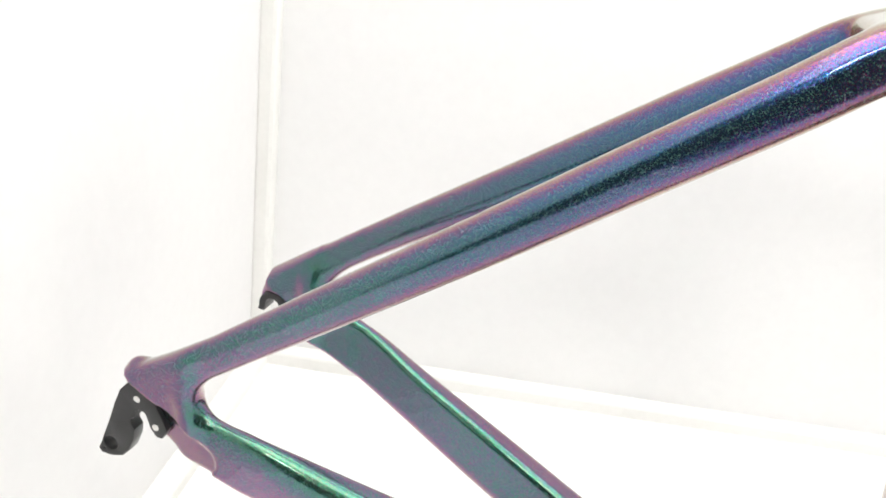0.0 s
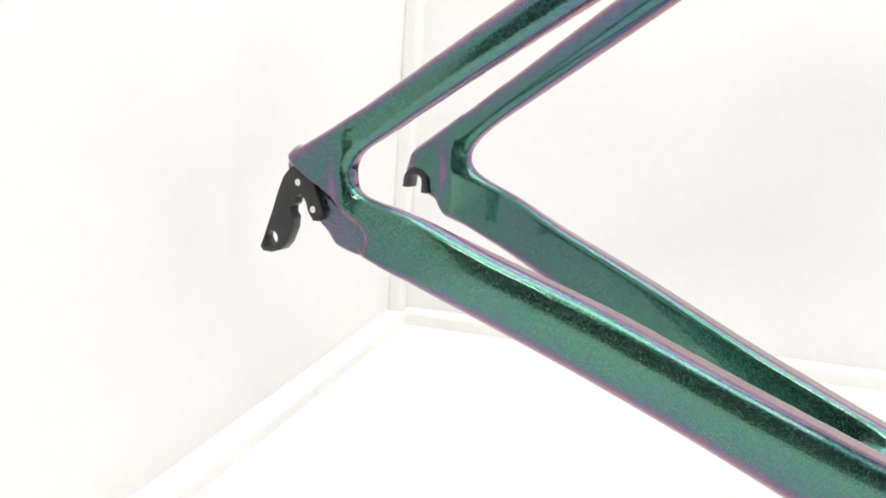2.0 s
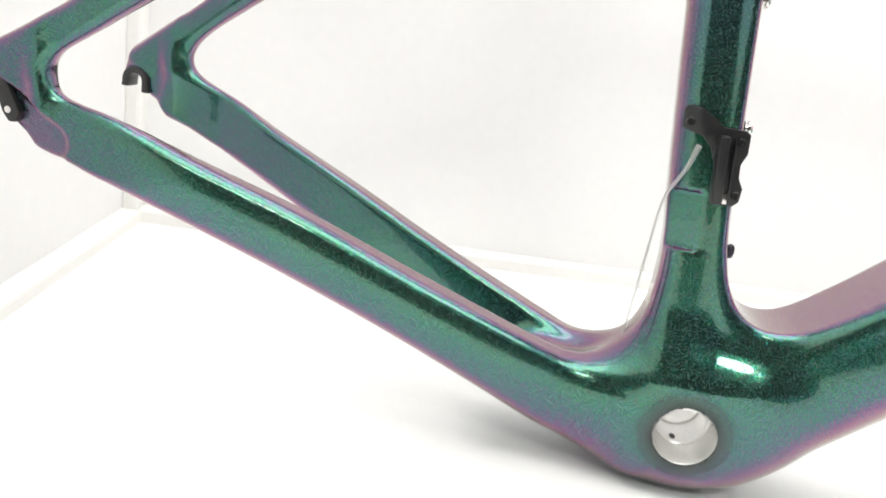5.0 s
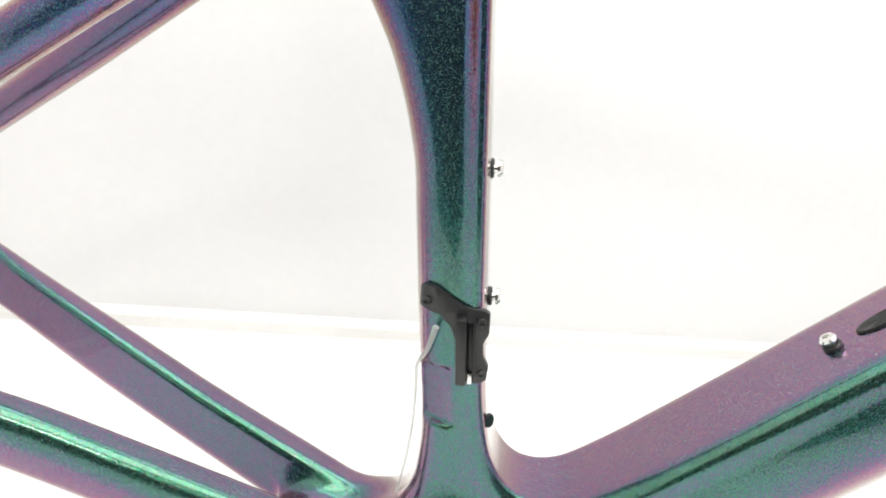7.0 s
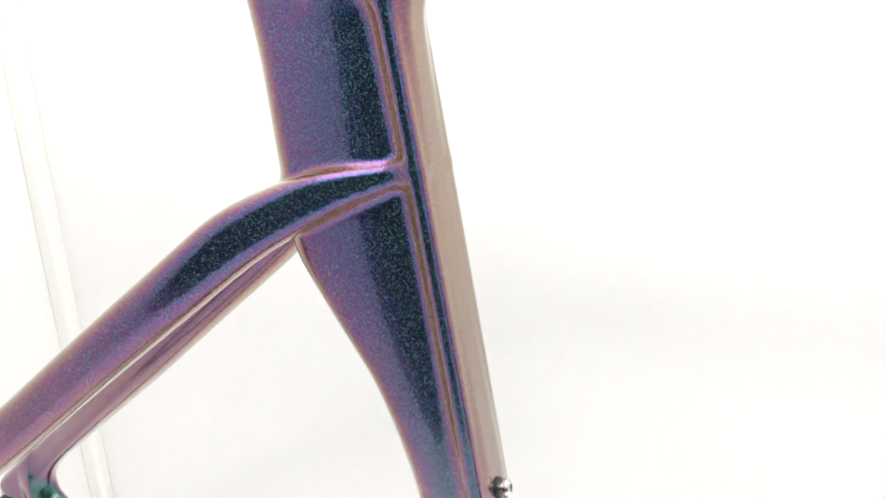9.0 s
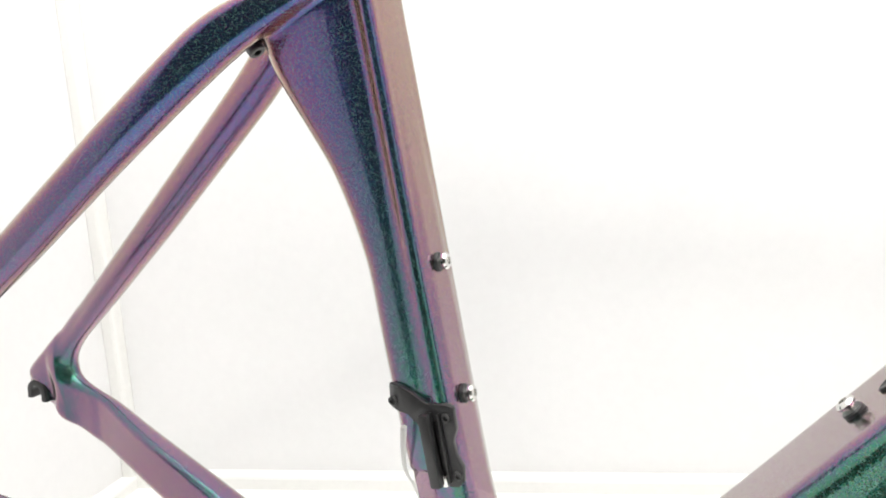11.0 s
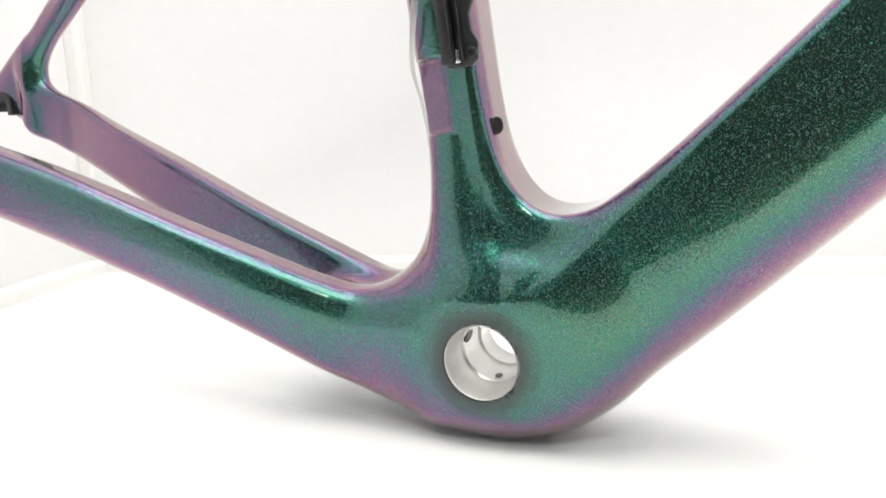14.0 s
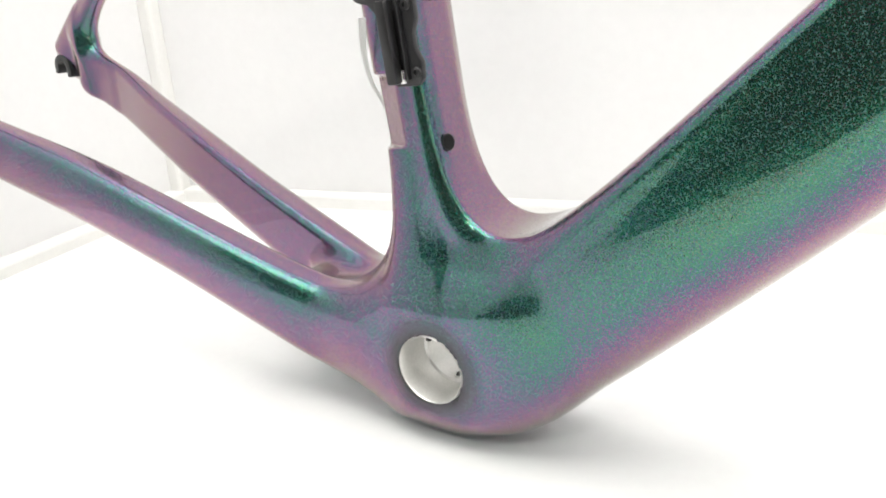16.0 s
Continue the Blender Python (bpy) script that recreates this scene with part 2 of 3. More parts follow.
def room():
    bm = box(bmesh.new(), (-2.2, -3.2, FLOOR - 0.8), (2.6, 1.6, 1.9))
    bmesh.ops.reverse_faces(bm, faces=bm.faces)
    ob = part("room", bm, ROOM)
    return tagged(ob, "light grey room round the photo booth", "room", kind="structure")


room()

# ---- the frame, as a smooth field of its tubes ----
U = np.float32
BX, BZ = 0.0023, -0.0016          # the bottom bracket's axis


def table(points, lo, hi, blur):
    """A smoothed lookup of a value along a tube."""
    s = np.linspace(lo, hi, 400)
    xs, ys = zip(*points)
    v = np.interp(s, xs, ys)
    k = max(1, int(blur / (hi - lo) * 400))
    w = np.hanning(2 * k + 3)
    v = np.convolve(np.pad(v, k + 1, mode="edge"), w / w.sum(), mode="valid")
    return lambda q: np.interp(q, s, v).astype(U)


def rbox(a, b, ha, hb, ra):
    """Distance to a rounded box; ra may differ from point to point."""
    ra = np.minimum(ra, np.minimum(ha, hb) * 0.98)
    qa, qb = np.abs(a) - ha + ra, np.abs(b) - hb + ra
    return np.hypot(np.maximum(qa, 0), np.maximum(qb, 0)) + np.minimum(np.maximum(qa, qb), 0) - ra


def smin(a, b, k):
    h = np.maximum(k - np.abs(a - b), 0) / k
    return np.minimum(a, b) - h * h * k * 0.25


def smax(a, b, k):
    return -smin(-a, -b, k)


class Tube:
    """A straight-running tube: rows of (s, n, y, half height, half width, top radius, bottom radius) in millimetres along an axis in the x-z plane."""

    def __init__(self, origin, degrees, rows, blur=20, side=0, cap=0.006, twist=0.0, crown=0.0, front=None, wing=0.0):
        a = radians(degrees)
        self.o, self.u, self.n = origin, (math.cos(a), math.sin(a)), (-math.sin(a), math.cos(a))
        self.side, self.cap, self.twist, self.crown, self.front = side, cap, radians(twist), crown, crown if front is None else front
        self.wing = wing
        rows = [[v / 1000 for v in r] for r in rows]
        self.s0, self.s1 = rows[0][0], rows[-1][0]
        self.f = [table([(r[0], r[i]) for r in rows], self.s0 - 0.02, self.s1 + 0.02, blur / 1000) for i in range(1, 7)]

    def __call__(self, x, y, z):
        dx, dz = x - self.o[0], z - self.o[1]
        s, n = dx * self.u[0] + dz * self.u[1], dx * self.n[0] + dz * self.n[1]
        nc, yc, hn, hy, rt, rb = (f(s) for f in self.f)
        v = n - nc
        yy = np.abs(y) if self.side == 0 else y * self.side
        w = yy - yc if self.side else y
        if self.twist:
            v, w = v * math.cos(self.twist) + w * math.sin(self.twist), w * math.cos(self.twist) - v * math.sin(self.twist)
        if self.crown:
            hy = hy * (1 - np.where(v > 0, U(self.crown), U(self.front)) * np.clip(v / hn, -1, 1) ** 2)
        if self.wing:
            # flat inside; the outside is widest near its upper edge and draws in towards the lower one
            peak = hn * U(-0.2)
            lo, hi = np.clip((v - peak) / (hn - peak), 0, 1), np.clip((peak - v) / (hn + peak), 0, 1)
            out = hy * (1 - self.wing * (U(0.3) * lo + U(0.7) * lo * lo) - U(0.40) * hi * hi)
            w, hy = w - (out - hy) / 2, (out + hy) / 2
        d = rbox(v, w, hn, hy, np.where(v > 0, rt, rb))
        return smax(d, np.maximum(self.s0 - s, s - self.s1), self.cap)


seat = Tube((-0.017, 0.104), 96.9, [
        (-120, 0.2, 0, 20.1, 22, 12, 7), (-80, 0.7, 0, 19.6, 23.2, 12, 6), (-50, 1.2, 0, 19.1, 21.8, 10, 6), (-20, -0.9, 0, 16.6, 19.3, 9, 5),
        (0, -1.2, 0, 16.1, 18.1, 9, 5), (40, 0.3, 0, 16.3, 17.8, 10, 5), (62, 0.8, 0, 16.4, 17.5, 11, 5), (97, 1.4, 0, 16.5, 17, 11, 5),
        (128, 1.9, 0, 16.5, 16.2, 12, 5.5), (154, 4.2, 0, 18.3, 15.5, 12, 5.5), (179, 8.2, 0, 20.7, 14.7, 12, 5.5), (205, 14.5, 0, 25.8, 14.6, 12, 5.5),
        (236, 20.9, 0, 31.9, 14.8, 12, 5.5), (275, 19.3, 0, 31.8, 14.6, 12, 5.5), (314, 16.3, 0, 32.6, 14.8, 12, 5.5), (400, 12, 0, 38.4, 16.4, 12, 6)], 18, crown=0.22, front=0.27)
down = Tube((0.0, 0.0), 45.0, [
        (-30, -21.2, 0, 21.1, 16.9, 10, 16), (5, -24.9, 0, 31.2, 29.5, 9, 21), (40, -26, 0, 33.6, 32, 7, 27), (90, -26.5, 0, 34.9, 33.5, 6, 31),
        (160, -28.4, 0, 33.9, 33.6, 6, 32), (260, -26.7, 0, 34.2, 33.4, 6, 31), (560, -22.8, 0, 32.6, 27.7, 10, 25)], 40, crown=0.19, front=0.12)
top = Tube((-0.06, 0.462), 3.0, [(0, 0, 0, 22, 20, 14, 14), (120, 0, 0, 19, 19, 14, 14), (420, 0, 0, 24, 20, 14, 14)], 40)
head = Tube((0.40, 0.33), 97.0, [(0, 0, 0, 28, 27, 25, 25), (90, 0, 0, 24, 23, 22, 22), (185, 0, 0, 25, 24, 22, 22)], 20)


def chain(side):
    # mirrored axis, so that a positive n points down; the far stay's end is a little deeper
    lift = 1.0 if side > 0 else 0.0
    return Tube((0.0, 0.0), 180 - 17.0, [
        (20, 18.1, 11.1, 24.7, 8.8, 8, 6), (60, 21.3, 21.7, 23.8, 10.7, 10.5, 6), (100, 17.6, 26.9, 21.5, 12, 12, 5), (170, 11.6, 34.9, 19.3, 11.7, 12, 5),
        (240, 5.2, 45.1, 19.2, 10.7, 11, 5), (310, 0.9, 59.4, 17.5, 8.9, 9.5, 5), (350, -2.4 - lift, 66.8, 18.3 + lift, 5.3, 6, 5), (385, -0.4 - lift, 67.5, 13.9 + lift, 2.6, 2.5, 2.5)], 40, side, 0.004, wing=0.36)


def stay(side):
    return Tube((-0.385, 0.147), 35.2, [
        (-12, -3.7, 68.7, 6.1, 1.9, 2.5, 2.5), (25, -4, 67.5, 9.3, 6, 6, 6), (100, -2.7, 59.8, 10.4, 8.8, 8.5, 8.5), (180, -1.9, 49.1, 11.5, 9.8, 9.5, 9.5),
        (260, 0.2, 39.5, 12, 10.3, 10, 10), (310, 1, 32.1, 12.3, 10.4, 10, 10), (340, 2.5, 24.7, 12.6, 9.5, 8.5, 8.5), (384, -6.9, 17.3, 8.6, 5.5, 5, 5),
        (404, -18, 13.5, 3.2, 2.6, 2.4, 2.4), (411, -21.5, 12.8, 1.8, 1.8, 1.7, 1.7)], 26, side, 0.003, 13.0)


def shell(x, y, z):
    r = np.hypot(x, z + 0.003) - 0.032
    w = np.abs(y) - 0.023
    e = np.where(z < 0, U(0.009) - np.minimum(z, 0) * U(0.3), U(0.009)).astype(U)
    return np.hypot(np.maximum(r + e, 0), np.maximum(w + e, 0)) + np.minimum(np.maximum(r, w) + e, 0) - e


def plate(side, corners, half, radius):
    """A dropout: a rounded plate between corners given in millimetres."""
    c = np.array(corners, float) / 1000

    def dist(x, y, z):
        d = None
        m = c.mean(0)
        for i in range(len(c)):
            a, b = c[i], c[(i + 1) % len(c)]
            n = np.array([(b - a)[1], -(b - a)[0]])
            n /= np.linalg.norm(n)
            if n @ (m - a) > 0:
                n = -n
            e = ((x - a[0]) * n[0] + (z - a[1]) * n[1]).astype(U)
            d = e if d is None else smax(d, e, radius)
        w = np.abs(y * side - 0.0668) - half + 0.06 * np.maximum(x + 0.388, 0)
        return smax(d, w, 0.004)
    return dist


drop_near = plate(-1, [(-406, 137), (-401, 142), (-374, 152), (-372, 105), (-386, 108)], 0.0034, 0.006)
drop_far = plate(1, [(-406, 115), (-404, 131), (-396, 138), (-376, 149), (-374, 109)], 0.0034, 0.006)
chain_near, chain_far, stay_near, stay_far = chain(-1), chain(1), stay(-1), stay(1)
belly = Tube((0.0, 0.0), 180 - 17.0, [(-15, 17, 0, 19, 19, 17, 8), (40, 19.5, 0, 20.5, 20, 16, 8), (66, 21, 0, 21, 22, 15, 8), (110, 24, 0, 15, 24, 12, 6)], 20, cap=0.03)
bridge = Tube((-0.150, 0.318), 35.2, [(45, 3, 0, 7, 24, 6, 6), (75, -5, 0, 9, 18, 6, 6)], 10)


def gusset(x, y, z):
    # wide, flat fillet from the seat tube's front onto the down tube's top
    a = (x + 0.017) * seat.u[1] - (z - 0.104) * seat.u[0] - 0.0180
    b = (z - x) * U(0.70711) - 0.0080
    r = smin(a, b, 0.086) + U(0.0018)
    w = np.abs(y) - (0.0205 + 0.11 * np.clip(x, 0, 0.09))
    e = U(0.006)
    d = np.hypot(np.maximum(r + e, 0), np.maximum(w + e, 0)) + np.minimum(np.maximum(r, w) + e, 0) - e
    return smax(smax(d, -0.010 - a, 0.01), -0.012 - b, 0.01)


def cheek(x, y, z):
    # the side of the bottom bracket: widest along a line above the bore, drawn in below and above it
    r = np.hypot(x - 0.004, np.where(z < 0.001, U(1.36), U(1.0)) * (z - 0.001)) - 0.056
    rise = z - 0.027 - 0.22 * np.maximum(x - 0.01, 0) + 0.15 * np.maximum(-x - 0.02, 0)
    w = np.abs(y) - (U(0.0335) - U(0.085) * np.maximum(-rise, 0) - U(0.36) * np.maximum(rise, 0))
    return smax(smax(r, w, 0.03), rise - 0.03, 0.02)


def web(side, cs, ss, drop, x, y, z, k):
    """Solid end of a pair of stays: their joint outline on the mid-plane, filled to one even face that leans up a little."""
    mid = (0.0668 - 0.12 * np.maximum(x + 0.365, 0)).astype(U)
    flat = smin(smin(cs(x, side * mid, z), ss(x, side * mid, z), k), drop(x, side * mid, z), 0.012)
    w = y * side - mid
    half = (0.0040 + 0.05 * np.clip(x + 0.397, 0, 0.03) - 0.10 * np.maximum(x + 0.360, 0)).astype(U)
    lean = (0.13 * np.clip(0.132 - z, -0.02, 0.02)).astype(U)
    thick = np.maximum(w - half - lean, -w - half)
    return smax(smax(flat + U(0.0028), thick, 0.005), x + U(0.330), 0.012)


def field(x, y, z):
    tubes = [seat(x, y, z), down(x, y, z), shell(x, y, z), chain_near(x, y, z), chain_far(x, y, z), stay_near(x, y, z), stay_far(x, y, z),
             drop_near(x, y, z), drop_far(x, y, z), top(x, y, z), head(x, y, z), bridge(x, y, z), belly(x, y, z)]
    st, dt, bb, cn, cf, sn, sf, dn, df, tt, ht, br, be = tubes
    main = smin(smin(st, dt, 0.03), smin(bb, cheek(x, y, z), 0.01), 0.02)
    main = smin(main, gusset(x, y, z), 0.006)
    main = smin(main, tt, 0.025)
    main = smin(smin(main, ht, 0.03), U(1.0), 0.01)
    k = np.clip((x + 0.385) / 0.02, 0.15, 1.0).astype(U) * U(0.031)
    near, far = smin(smin(cn, sn, k), dn, 0.020), smin(smin(cf, sf, k * U(1.4)), df, 0.020)
    end = x < -0.318
    if end.any():
        xe, ye, ze, ke = x[end], y[end], z[end], k[end]
        near[end] = smin(near[end], web(-1, chain_near, stay_near, drop_near, xe, ye, ze, ke), 0.005)
        far[end] = smin(far[end], web(1, chain_far, stay_far, drop_far, xe, ye, ze, ke * U(1.4)), 0.005)
    near = smin(near, np.sqrt((x + 0.3985) ** 2 + (y + 0.0668) ** 2 + (z - 0.1455) ** 2) - U(0.0036), 0.006)
    lower = smin(smin(smin(near, far, 0.008), br, 0.006), be, 0.012)
    # big fillets at the bottom bracket, tight ones where the stays run onto the seat tube
    k = np.where(z > 0.2, U(0.006), U(0.028))
    h = np.maximum(k - np.abs(main - lower), 0) / k
    d = np.minimum(main, lower) - h * h * k * 0.25
    # flat cut for the cable on the seat tube's rear corner, bottom bracket bore, cable port
    ps = (x + 0.017) * seat.u[0] + (z - 0.104) * seat.u[1]
    pv = (x + 0.017) * seat.n[0] + (z - 0.104) * seat.n[1]
    cut = (-y - U(0.0172) + U(0.62) * (pv + U(0.0015))) / U(1.18)
    pocket = smax(smax(-cut, np.abs(ps - U(0.0120)) - U(0.0165), 0.002), np.abs(y + 0.012) - 0.014, 0.002)
    d = smax(d, -pocket, 0.0015)
    bore = np.hypot(x - BX, z - BZ) - np.where(y > 0.0225, U(0.0250), U(0.0175))
    d = smax(np.maximum(d, -bore), FLOOR + 0.0002 - z, 0.009)
    slot = np.hypot(x + 0.394, np.maximum(z - 0.120, 0)) - 0.009
    # facet behind the derailleur hanger
    fx, fz = (x + 0.389) * 0.84 - (z - 0.1126) * 0.545, (x + 0.389) * 0.545 + (z - 0.1126) * 0.84
    facet = smax(rbox(fx, fz, U(0.038), U(0.0165), U(0.010)), y + 0.0712 + 0.19 * np.minimum(fz - 0.016, 0), 0.002)
    d = smax(d, -facet, 0.0025)
    d = np.where(y > 0.05, smax(d, -slot, 0.001), d)
    return d, tubes


NAMES = ["seat_tube", "down_tube", "bottom_bracket_shell", "chain_stay", "chain_stay", "seat_stay", "seat_stay", "dropout", "dropout", "top_tube", "head_tube", "seat_stay_bridge", "bottom_bracket_shell"]


def carve(step):
    """Surface nets over the field, in blocks near the surface."""
    lo, hi = np.array([-0.424, -0.08, -0.054]), np.array([0.455, 0.08, 0.536])
    n = np.ceil((hi - lo) / step / 16).astype(int) * 16 + 1
    g = np.full(n, 0.05, U)
    ax = [(lo[i] + step * np.arange(n[i])).astype(U) for i in range(3)]
    B = 16
    cx, cy, cz = np.meshgrid(*[ax[i][B // 2::B] for i in range(3)], indexing="ij")
    near = np.abs(field(cx.ravel(), cy.ravel(), cz.ravel())[0]).reshape(cx.shape) < step * B * 1.15 + 0.006
    for i, j, k in np.argwhere(near):
        sl = [slice(i * B, i * B + B + 1), slice(j * B, j * B + B + 1), slice(k * B, k * B + B + 1)]
        x, y, z = np.meshgrid(ax[0][sl[0]], ax[1][sl[1]], ax[2][sl[2]], indexing="ij")
        g[sl[0], sl[1], sl[2]] = field(x.ravel(), y.ravel(), z.ravel())[0].reshape(x.shape)
    ins = g < 0
    c = np.zeros([v - 1 for v in n], np.int8)
    for a in (0, 1):
        for b in (0, 1):
            for d in (0, 1):
                c += ins[a:n[0] - 1 + a, b:n[1] - 1 + b, d:n[2] - 1 + d]
    cells = np.argwhere((c > 0) & (c < 8))
    index = np.full(c.shape, -1, np.int32)
    index[tuple(cells.T)] = np.arange(len(cells))
    total, count = np.zeros((len(cells), 3)), np.zeros(len(cells))
    corner = [(a, b, d) for a in (0, 1) for b in (0, 1) for d in (0, 1)]
    for p in corner:
        for q in corner:
            if sum(abs(p[i] - q[i]) for i in range(3)) == 1 and p < q:
                gp, gq = g[tuple((cells + p).T)], g[tuple((cells + q).T)]
                cut = (gp < 0) != (gq < 0)
                t = np.where(cut, gp / np.where(cut, gp - gq, 1), 0)
                total += np.where(cut[:, None], np.array(p) + t[:, None] * (np.array(q) - np.array(p)), 0)
                count += cut
    v = lo + step * (cells + total / count[:, None])
    faces = []
    for axis in range(3):
        o1, o2 = (axis + 1) % 3, (axis + 2) % 3
        s0 = [slice(1, -1)] * 3
        s0[axis] = slice(0, -1)
        s1 = [slice(1, -1)] * 3
        s1[axis] = slice(1, None)
        A, Bv = ins[tuple(s0)], ins[tuple(s1)]
        e = np.argwhere(A != Bv)
        flip = A[tuple(e.T)]
        off = np.ones(3, int)
        off[axis] = 0
        e = e + off
        d1, d2 = np.eye(3, dtype=int)[o1], np.eye(3, dtype=int)[o2]
        quad = np.stack([index[tuple((e - d1 - d2).T)], index[tuple((e - d2).T)], index[tuple(e.T)], index[tuple((e - d1).T)]], 1)
        quad[~flip] = quad[~flip][:, ::-1]
        faces.append(quad)
    return v, np.concatenate(faces)


def gradient(v, h=0.0006):
    out = []
    for i in range(3):
        e = np.zeros(3)
        e[i] = h
        out.append(field(*(v + e).astype(np.float64).T)[0].astype(float) - field(*(v - e).T)[0])
    return np.stack(out, 1) / (2 * h)


def build_frame():
    base = tagged(new("bicycle_frame"), "bare road bicycle frame in green-to-purple shifting paint on white floor", "bicycle frame")
    base.location = (0, 0, FLOOR)
    v, quads = carve(0.0021)
    for _ in range(2):
        d = field(*v.T)[0].astype(float)
        gr = gradient(v)
        size = np.maximum((gr ** 2).sum(1), 0.25)
        v = v - np.clip(d / size, -0.001, 0.001)[:, None] * gr
    gr = gradient(v, 0.0009)
    normal = gr / np.maximum(np.linalg.norm(gr, axis=1), 1e-6)[:, None]
    centre = v[quads].mean(1)
    owner = np.argmin(np.stack(field(*centre.T)[1]), 0)
    for i, name in enumerate(NAMES):
        q = quads[owner == i]
        if not len(q):
            continue
        used, inv = np.unique(q, return_inverse=True)
        me = bpy.data.meshes.new(name)
        me.from_pydata((v[used] - [0, 0, FLOOR]).tolist(), [], inv.reshape(-1, 4).tolist())
        me.materials.append(PAINT)
        me.shade_smooth()
        me.normals_split_custom_set_from_vertices(normal[used].tolist())
        ob = new(name, me)
        ob.parent = base
    return base


FRAME = build_frame()

# ---- fittings of the frame; places in metres ----
Z0 = Matrix.Translation((0, 0, -FLOOR))


def fit_on(name, bm, mat, m, parent=None, label="", angle=35):
    """A part laid onto the frame at the pose m of the world."""
    bmesh.ops.transform(bm, matrix=Z0 @ m, verts=bm.verts)
    return smooth(part(name, bm, mat, parent or FRAME, label), angle)


def mm(points):
    return [(x / 1000, z / 1000) for x, z in points]


def derailleur_hanger():
    outline = mm([(-401, 136), (-406, 130), (-409.5, 121), (-413, 110), (-417, 99), (-419, 93), (-421, 88.5), (-419, 86), (-413, 86), (-406, 88.5), (-402, 93), (-398.5, 102),
                  (-398, 108), (-400, 111), (-400, 114), (-397.5, 116), (-397, 119.5), (-394.5, 121.5), (-391.5, 120.5), (-390, 117), (-388.5, 112.5), (-385, 108),
                  (-381.5, 108), (-378.5, 114), (-385, 127), (-390, 134), (-396, 137)])
    bm = slab(bmesh.new(), outline, 0.0075, 0.0006, [circle(-0.4130, 0.0945, 0.0042, 20), circle(-0.4172, 0.0895, 0.0007, 8)])
    hanger = fit_on("derailleur_hanger", bm, BLACK, pose(0.0005, -0.0734, 0.0017), label="black anodised hanger")
    for x, z in ((-0.3950, 0.1297), (-0.3845, 0.1160)):
        bm = lathe(bmesh.new(), [(0.0006, 0.0), (0.0019, 0.0), (0.0019, 0.0005), (0.0012, 0.0008), (0.0, 0.0008)], 18)
        fit_on("bolt", bm, STEEL, pose(x, -0.0733, z, 90), hanger, "small bright steel bolt")


def slot_insert():
    outer = circle(-0.398, 0.117, 0.0097, 16, -12, 192)
    inner = circle(-0.398, 0.117, 0.0050, 16, 180, 0)
    pts = outer + [(-0.4085, 0.1125), (-0.4035, 0.112)] + inner + [(-0.393, 0.1095), (-0.3875, 0.1095)]
    fit_on("dropout_insert", slab(bmesh.new(), pts, 0.013, 0.0005), BLACK, pose(0.004, 0.0592, 0.003), label="black metal axle slot insert")


def socket_screw(x, y, z, r, parent):
    bm = lathe(bmesh.new(), [(0.0005, 0.0), (r, 0.0), (r, 0.0009), (r * 0.85, 0.0013), (r * 0.5, 0.0013), (r * 0.45, 0.0003), (0.0, 0.0003)], 20)
    fit_on("screw", bm, BLACK, pose(x, y, z, 90), parent, "black socket screw")


def derailleur_mount():
    outline = mm([(-43, 173), (-41, 175.5), (-33, 175), (-27, 172), (-20, 167.5), (-9, 167.5), (-6.5, 166), (-5.5, 156), (-7.5, 150), (-6.5, 143), (-3.4, 138), (-3.4, 131), (-6, 128),
                  (-17, 127), (-18.5, 130), (-20.5, 148), (-24, 156), (-30, 161.5), (-42, 163.5)])
    bm = slab(bmesh.new(), outline, 0.0036, 0.0)
    # narrower rows of points, so that the tab can bend round the tube's back
    for cut in (-0.040, -0.037, -0.034, -0.031, -0.028):
        bmesh.ops.bisect_plane(bm, geom=bm.verts[:] + bm.edges[:] + bm.faces[:], plane_co=(cut, 0, 0), plane_no=(1, 0, 0))
    for v in bm.verts:
        over = -0.0315 - v.co.x
        if over > 0:
            t = over / 0.012
            v.co.x, v.co.y = -0.0315 - (0.012 - v.co.y) * math.sin(t), 0.012 - (0.012 - v.co.y) * math.cos(t)
    rim = [e for e in bm.edges if len(e.link_faces) == 2 and e.calc_face_angle(0) > 0.9]
    bmesh.ops.bevel(bm, geom=rim, offset=0.0005, segments=2, profile=0.5, affect="EDGES")
    plate_ = fit_on("front_derailleur_mount", bm, BLACK, pose(0.0018, -0.0203, 0), label="black metal front derailleur mount")
    tilt = pose(-0.0137, -0.0205, 0.1465, 0, -6.9, 0)
    bm = box(bmesh.new(), (-0.0046, -0.0062, -0.0178), (0.0008, 0.001, 0.0175), 0.0012)
    fit_on("rail", bm, BLACK, tilt, plate_)
    bm = box(bmesh.new(), (0.0036, -0.0026, -0.0165), (0.0046, 0.001, 0.0165), 0.0004)
    fit_on("rail", bm, BLACK, tilt, plate_)
    # thin dark strip in place of the shade down in the slot
    bm = box(bmesh.new(), (0.0009, -0.0010, -0.0120), (0.0035, 0.0005, 0.0130), 0.0003)
    fit_on("slot", bm, HOLE_SHADE, tilt, plate_, "dark strip for the shade in the slot between the rails")
    bm = box(bmesh.new(), (0.0010, -0.0034, -0.0178), (0.0034, 0.001, -0.0122), 0.0004)
    fit_on("wedge", bm, STEEL, tilt, plate_, "small bright metal wedge")
    for x, y, z in ((-0.0356, -0.0191, 0.1675), (-0.0080, -0.0201, 0.1614), (-0.0042, -0.0201, 0.1339)):
        socket_screw(x, y, z, 0.0023, plate_)


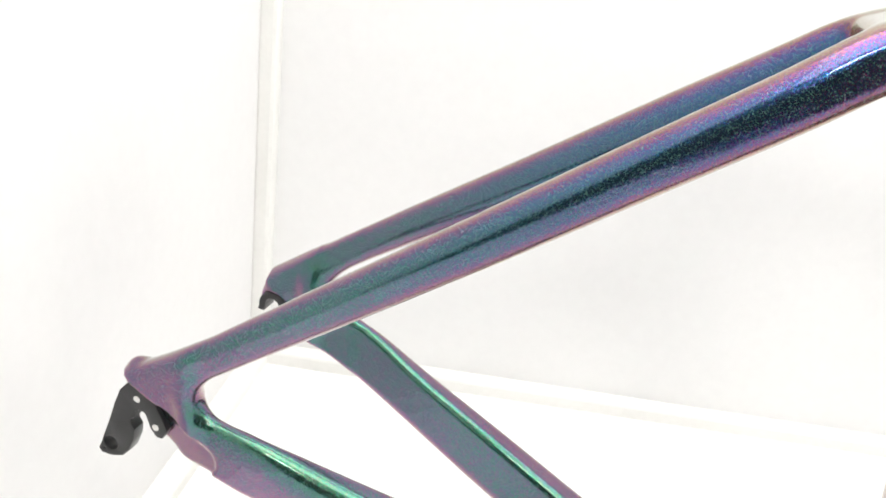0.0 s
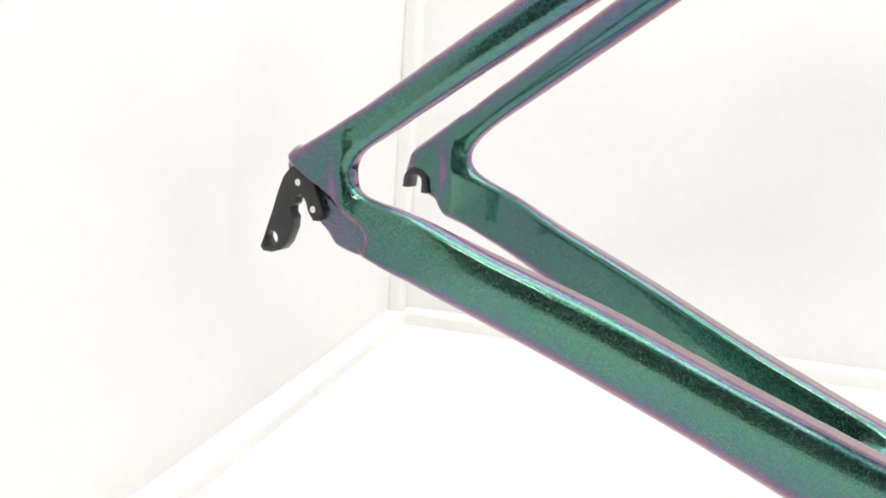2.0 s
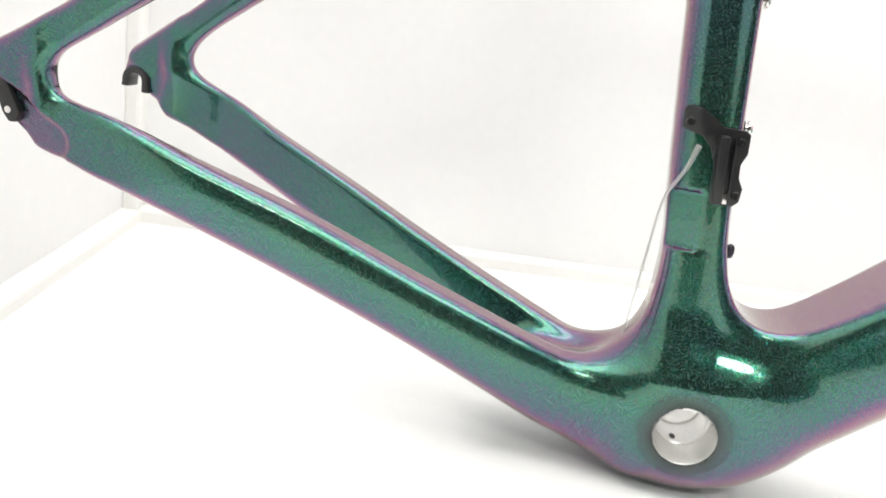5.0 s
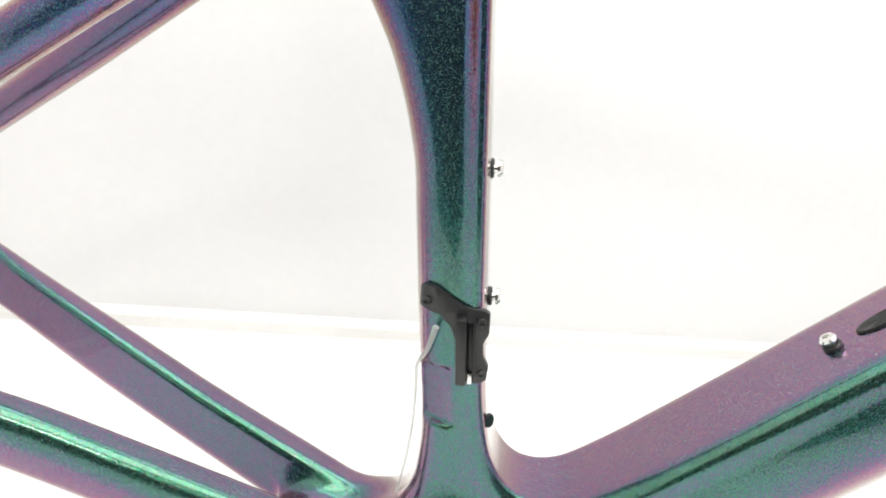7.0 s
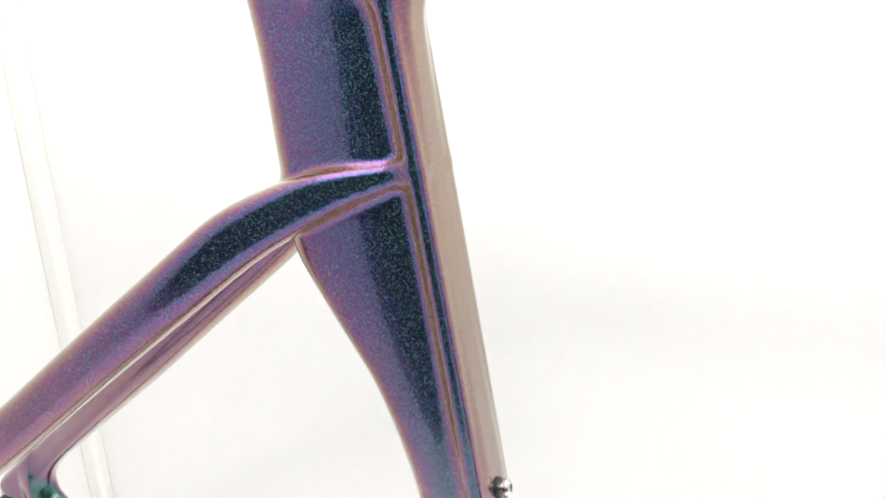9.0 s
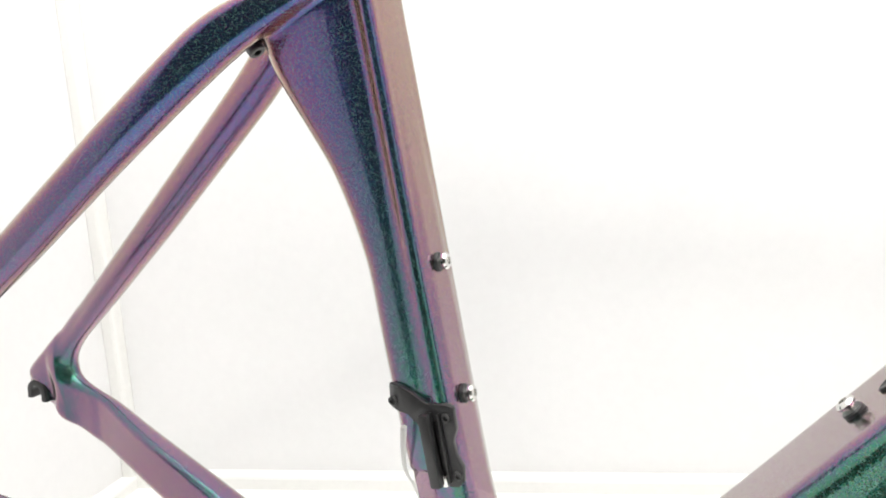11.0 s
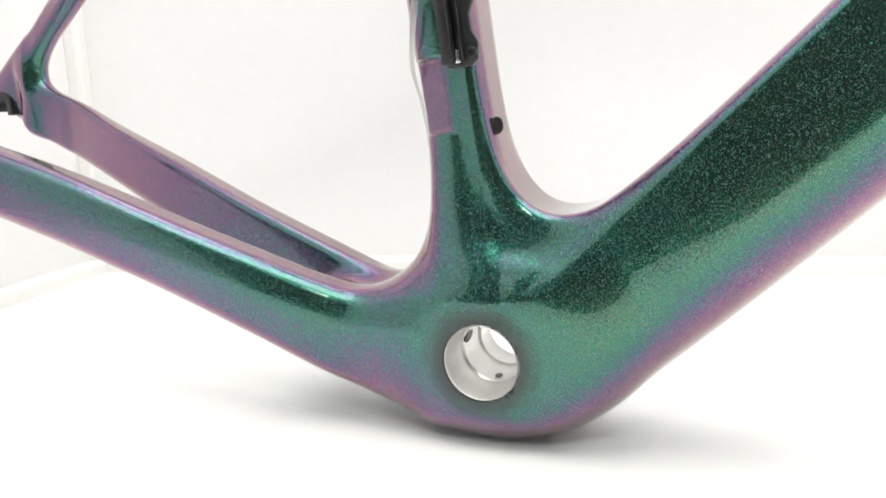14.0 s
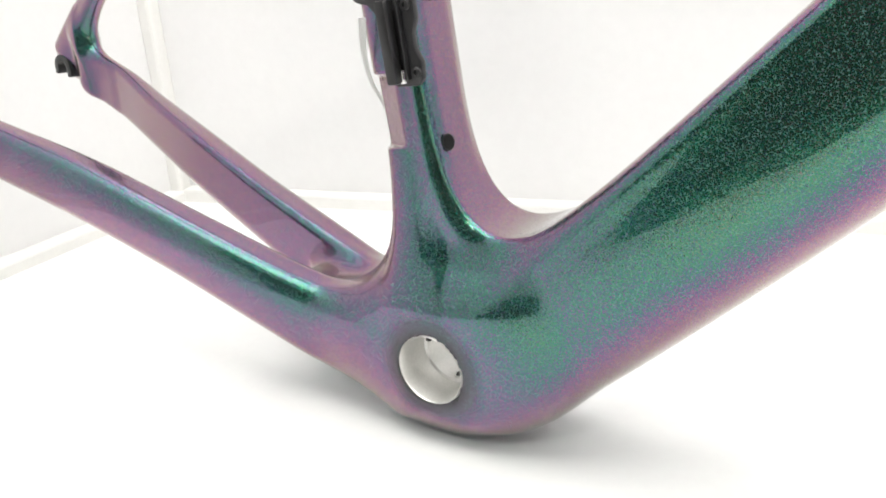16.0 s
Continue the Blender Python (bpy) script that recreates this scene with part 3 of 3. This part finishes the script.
def bottle_bolt(m):
    bm = lathe(bmesh.new(), [(0.0004, -0.004), (0.0046, -0.004), (0.0048, 0.0006), (0.0042, 0.0013), (0.0026, 0.0013), (0.0, 0.0013)], 24)
    ring = fit_on("bolt_insert", bm, BLACK, m, label="black rivet nut")
    bm = lathe(bmesh.new(), [(0.0004, 0.0012), (0.0022, 0.0012), (0.0022, 0.0030), (0.0041, 0.0031), (0.0042, 0.0042), (0.0034, 0.0053), (0.0018, 0.0056), (0.0017, 0.0038), (0.0, 0.0038)], 24)
    fit_on("bottle_bolt", bm, STEEL, m, ring, "bright steel button-head bolt")


def bottom_bracket_sleeve():
    bm = lathe(bmesh.new(), [(0.0178, -0.0215), (0.0178, 0.0352), (0.0172, 0.0360), (0.0167, 0.0352), (0.0166, 0.0150), (0.0155, 0.0142), (0.0155, -0.0062), (0.0145, -0.0070), (0.0145, -0.0212), (0.0150, -0.0220), (0.0172, -0.0220)], 64, None, True)
    sleeve = fit_on("bottom_bracket_sleeve", bm, SILVER, pose(BX, 0, BZ, 90), label="bare machined aluminium sleeve")
    # dark patches on the uncut wall, painted shade of its openings
    for ang, y, a, b in ((167, -0.0098, 0.0052, 0.0030), (-91, -0.0086, 0.0028, 0.0017), (20, -0.024, 0.0010, 0.0008)):
        r = 0.0154 if y > -0.014 else 0.0165
        bm = bmesh.new()
        rings = []
        for depth, grow in ((-0.0002, 0.0), (-0.0002, 1.0), (0.0005, 1.0)):
            ring = []
            for k in range(20):
                c = 2 * math.pi * k / 20
                t = radians(ang) + grow * b * math.sin(c) / r
                ring.append(bm.verts.new(((r + depth) * math.cos(t), y + grow * a * math.cos(c), (r + depth) * math.sin(t))))
            rings.append(ring)
        for p, q in zip(rings, rings[1:]):
            for k in range(20):
                bm.faces.new((p[k], p[(k + 1) % 20], q[(k + 1) % 20], q[k]))
        bmesh.ops.remove_doubles(bm, verts=bm.verts, dist=1e-6)
        fit_on("opening_shade", bm, HOLE_SHADE, pose(BX, 0, BZ), sleeve, "dark patch for the shade of an opening in the sleeve wall")


def cable_port(name, m, a, b, label):
    # shallow rimmed disc on the surface; its black stands in for a hole's shade
    bm = lathe(bmesh.new(), [(0.0003, -0.001), (1.0, -0.001), (1.0, 0.0002), (0.93, 0.0007), (0.86, 0.0006), (0.80, 0.0003), (0.0, 0.0003)], 28)
    for v in bm.verts:
        v.co.x, v.co.y = v.co.x * a, v.co.y * b
    fit_on(name, bm, HOLE_SHADE, m, label=label)


def cable_liner():
    pts = spline([(-0.0290, -0.0232, 0.1565), (-0.0318, -0.0205, 0.143), (-0.0365, -0.0110, 0.128), (-0.0372, -0.000, 0.112), (-0.0368, 0.009, 0.084), (-0.0378, 0.008, 0.056), (-0.0400, -0.004, 0.036)], 9)
    bm = bmesh.new()
    rings = []
    for i, p in enumerate(pts):
        d = Vector(pts[min(i + 1, len(pts) - 1)] - pts[max(i - 1, 0)]).normalized()
        a = d.cross(Vector((0, 1, 0))).normalized()
        b = d.cross(a)
        r = 0.0016 - 0.0008 * min(i / 22, 1)
        rings.append([bm.verts.new(Vector(p) + r * (a * math.cos(k * math.pi / 5) + b * math.sin(k * math.pi / 5))) for k in range(10)])
    for a, b in zip(rings, rings[1:]):
        for k in range(10):
            bm.faces.new((a[k], a[(k + 1) % 10], b[(k + 1) % 10], b[k]))
    bm.faces.new(rings[0][::-1])
    bm.faces.new(rings[-1])
    bmesh.ops.recalc_face_normals(bm, faces=bm.faces)
    fit_on("cable_liner", bm, NYLON, Matrix(), label="thin white translucent plastic cable liner", angle=60)


derailleur_hanger()
slot_insert()
derailleur_mount()
front = pose(0, 0, 0, 0, 90 - 6.9, 0)
bottle_bolt(Matrix.Translation((-0.0152, -0.0005, 0.2307)) @ front)
bottle_bolt(Matrix.Translation((-0.0065, -0.0010, 0.1668)) @ front)
bottle_bolt(Matrix.Translation((0.1580, 0, 0.1705)) @ pose(0, 0, 0, 0, -45, 0))
bottom_bracket_sleeve()
cable_port("cable_port", look((0.0037, -0.0107, 0.1019), (0.0037 - 0.72, -0.0107 + 0.68, 0.1019 - 0.09)), 0.0030, 0.0040, "black oval disc for the shade of a cable opening")
cable_port("cable_port", Matrix.Translation((0.1757, 0, 0.1884)) @ pose(0, 0, 0, 0, -45, 0), 0.013, 0.0052, "long black oval disc for the shade of a cable opening")
cable_liner()


def brake_mount():
    bm = lathe(bmesh.new(), [(0.0005, 0.0), (0.0042, 0.0), (0.0046, 0.0006), (0.0046, 0.0065), (0.0040, 0.0072), (0.0022, 0.0072), (0.0020, 0.0040), (0.0, 0.0040)], 24)
    fit_on("brake_bolt", bm, BLACK, pose(-0.1105, 0, 0.3440, 180, -35, 0), label="black brake mounting bolt")


brake_mount()
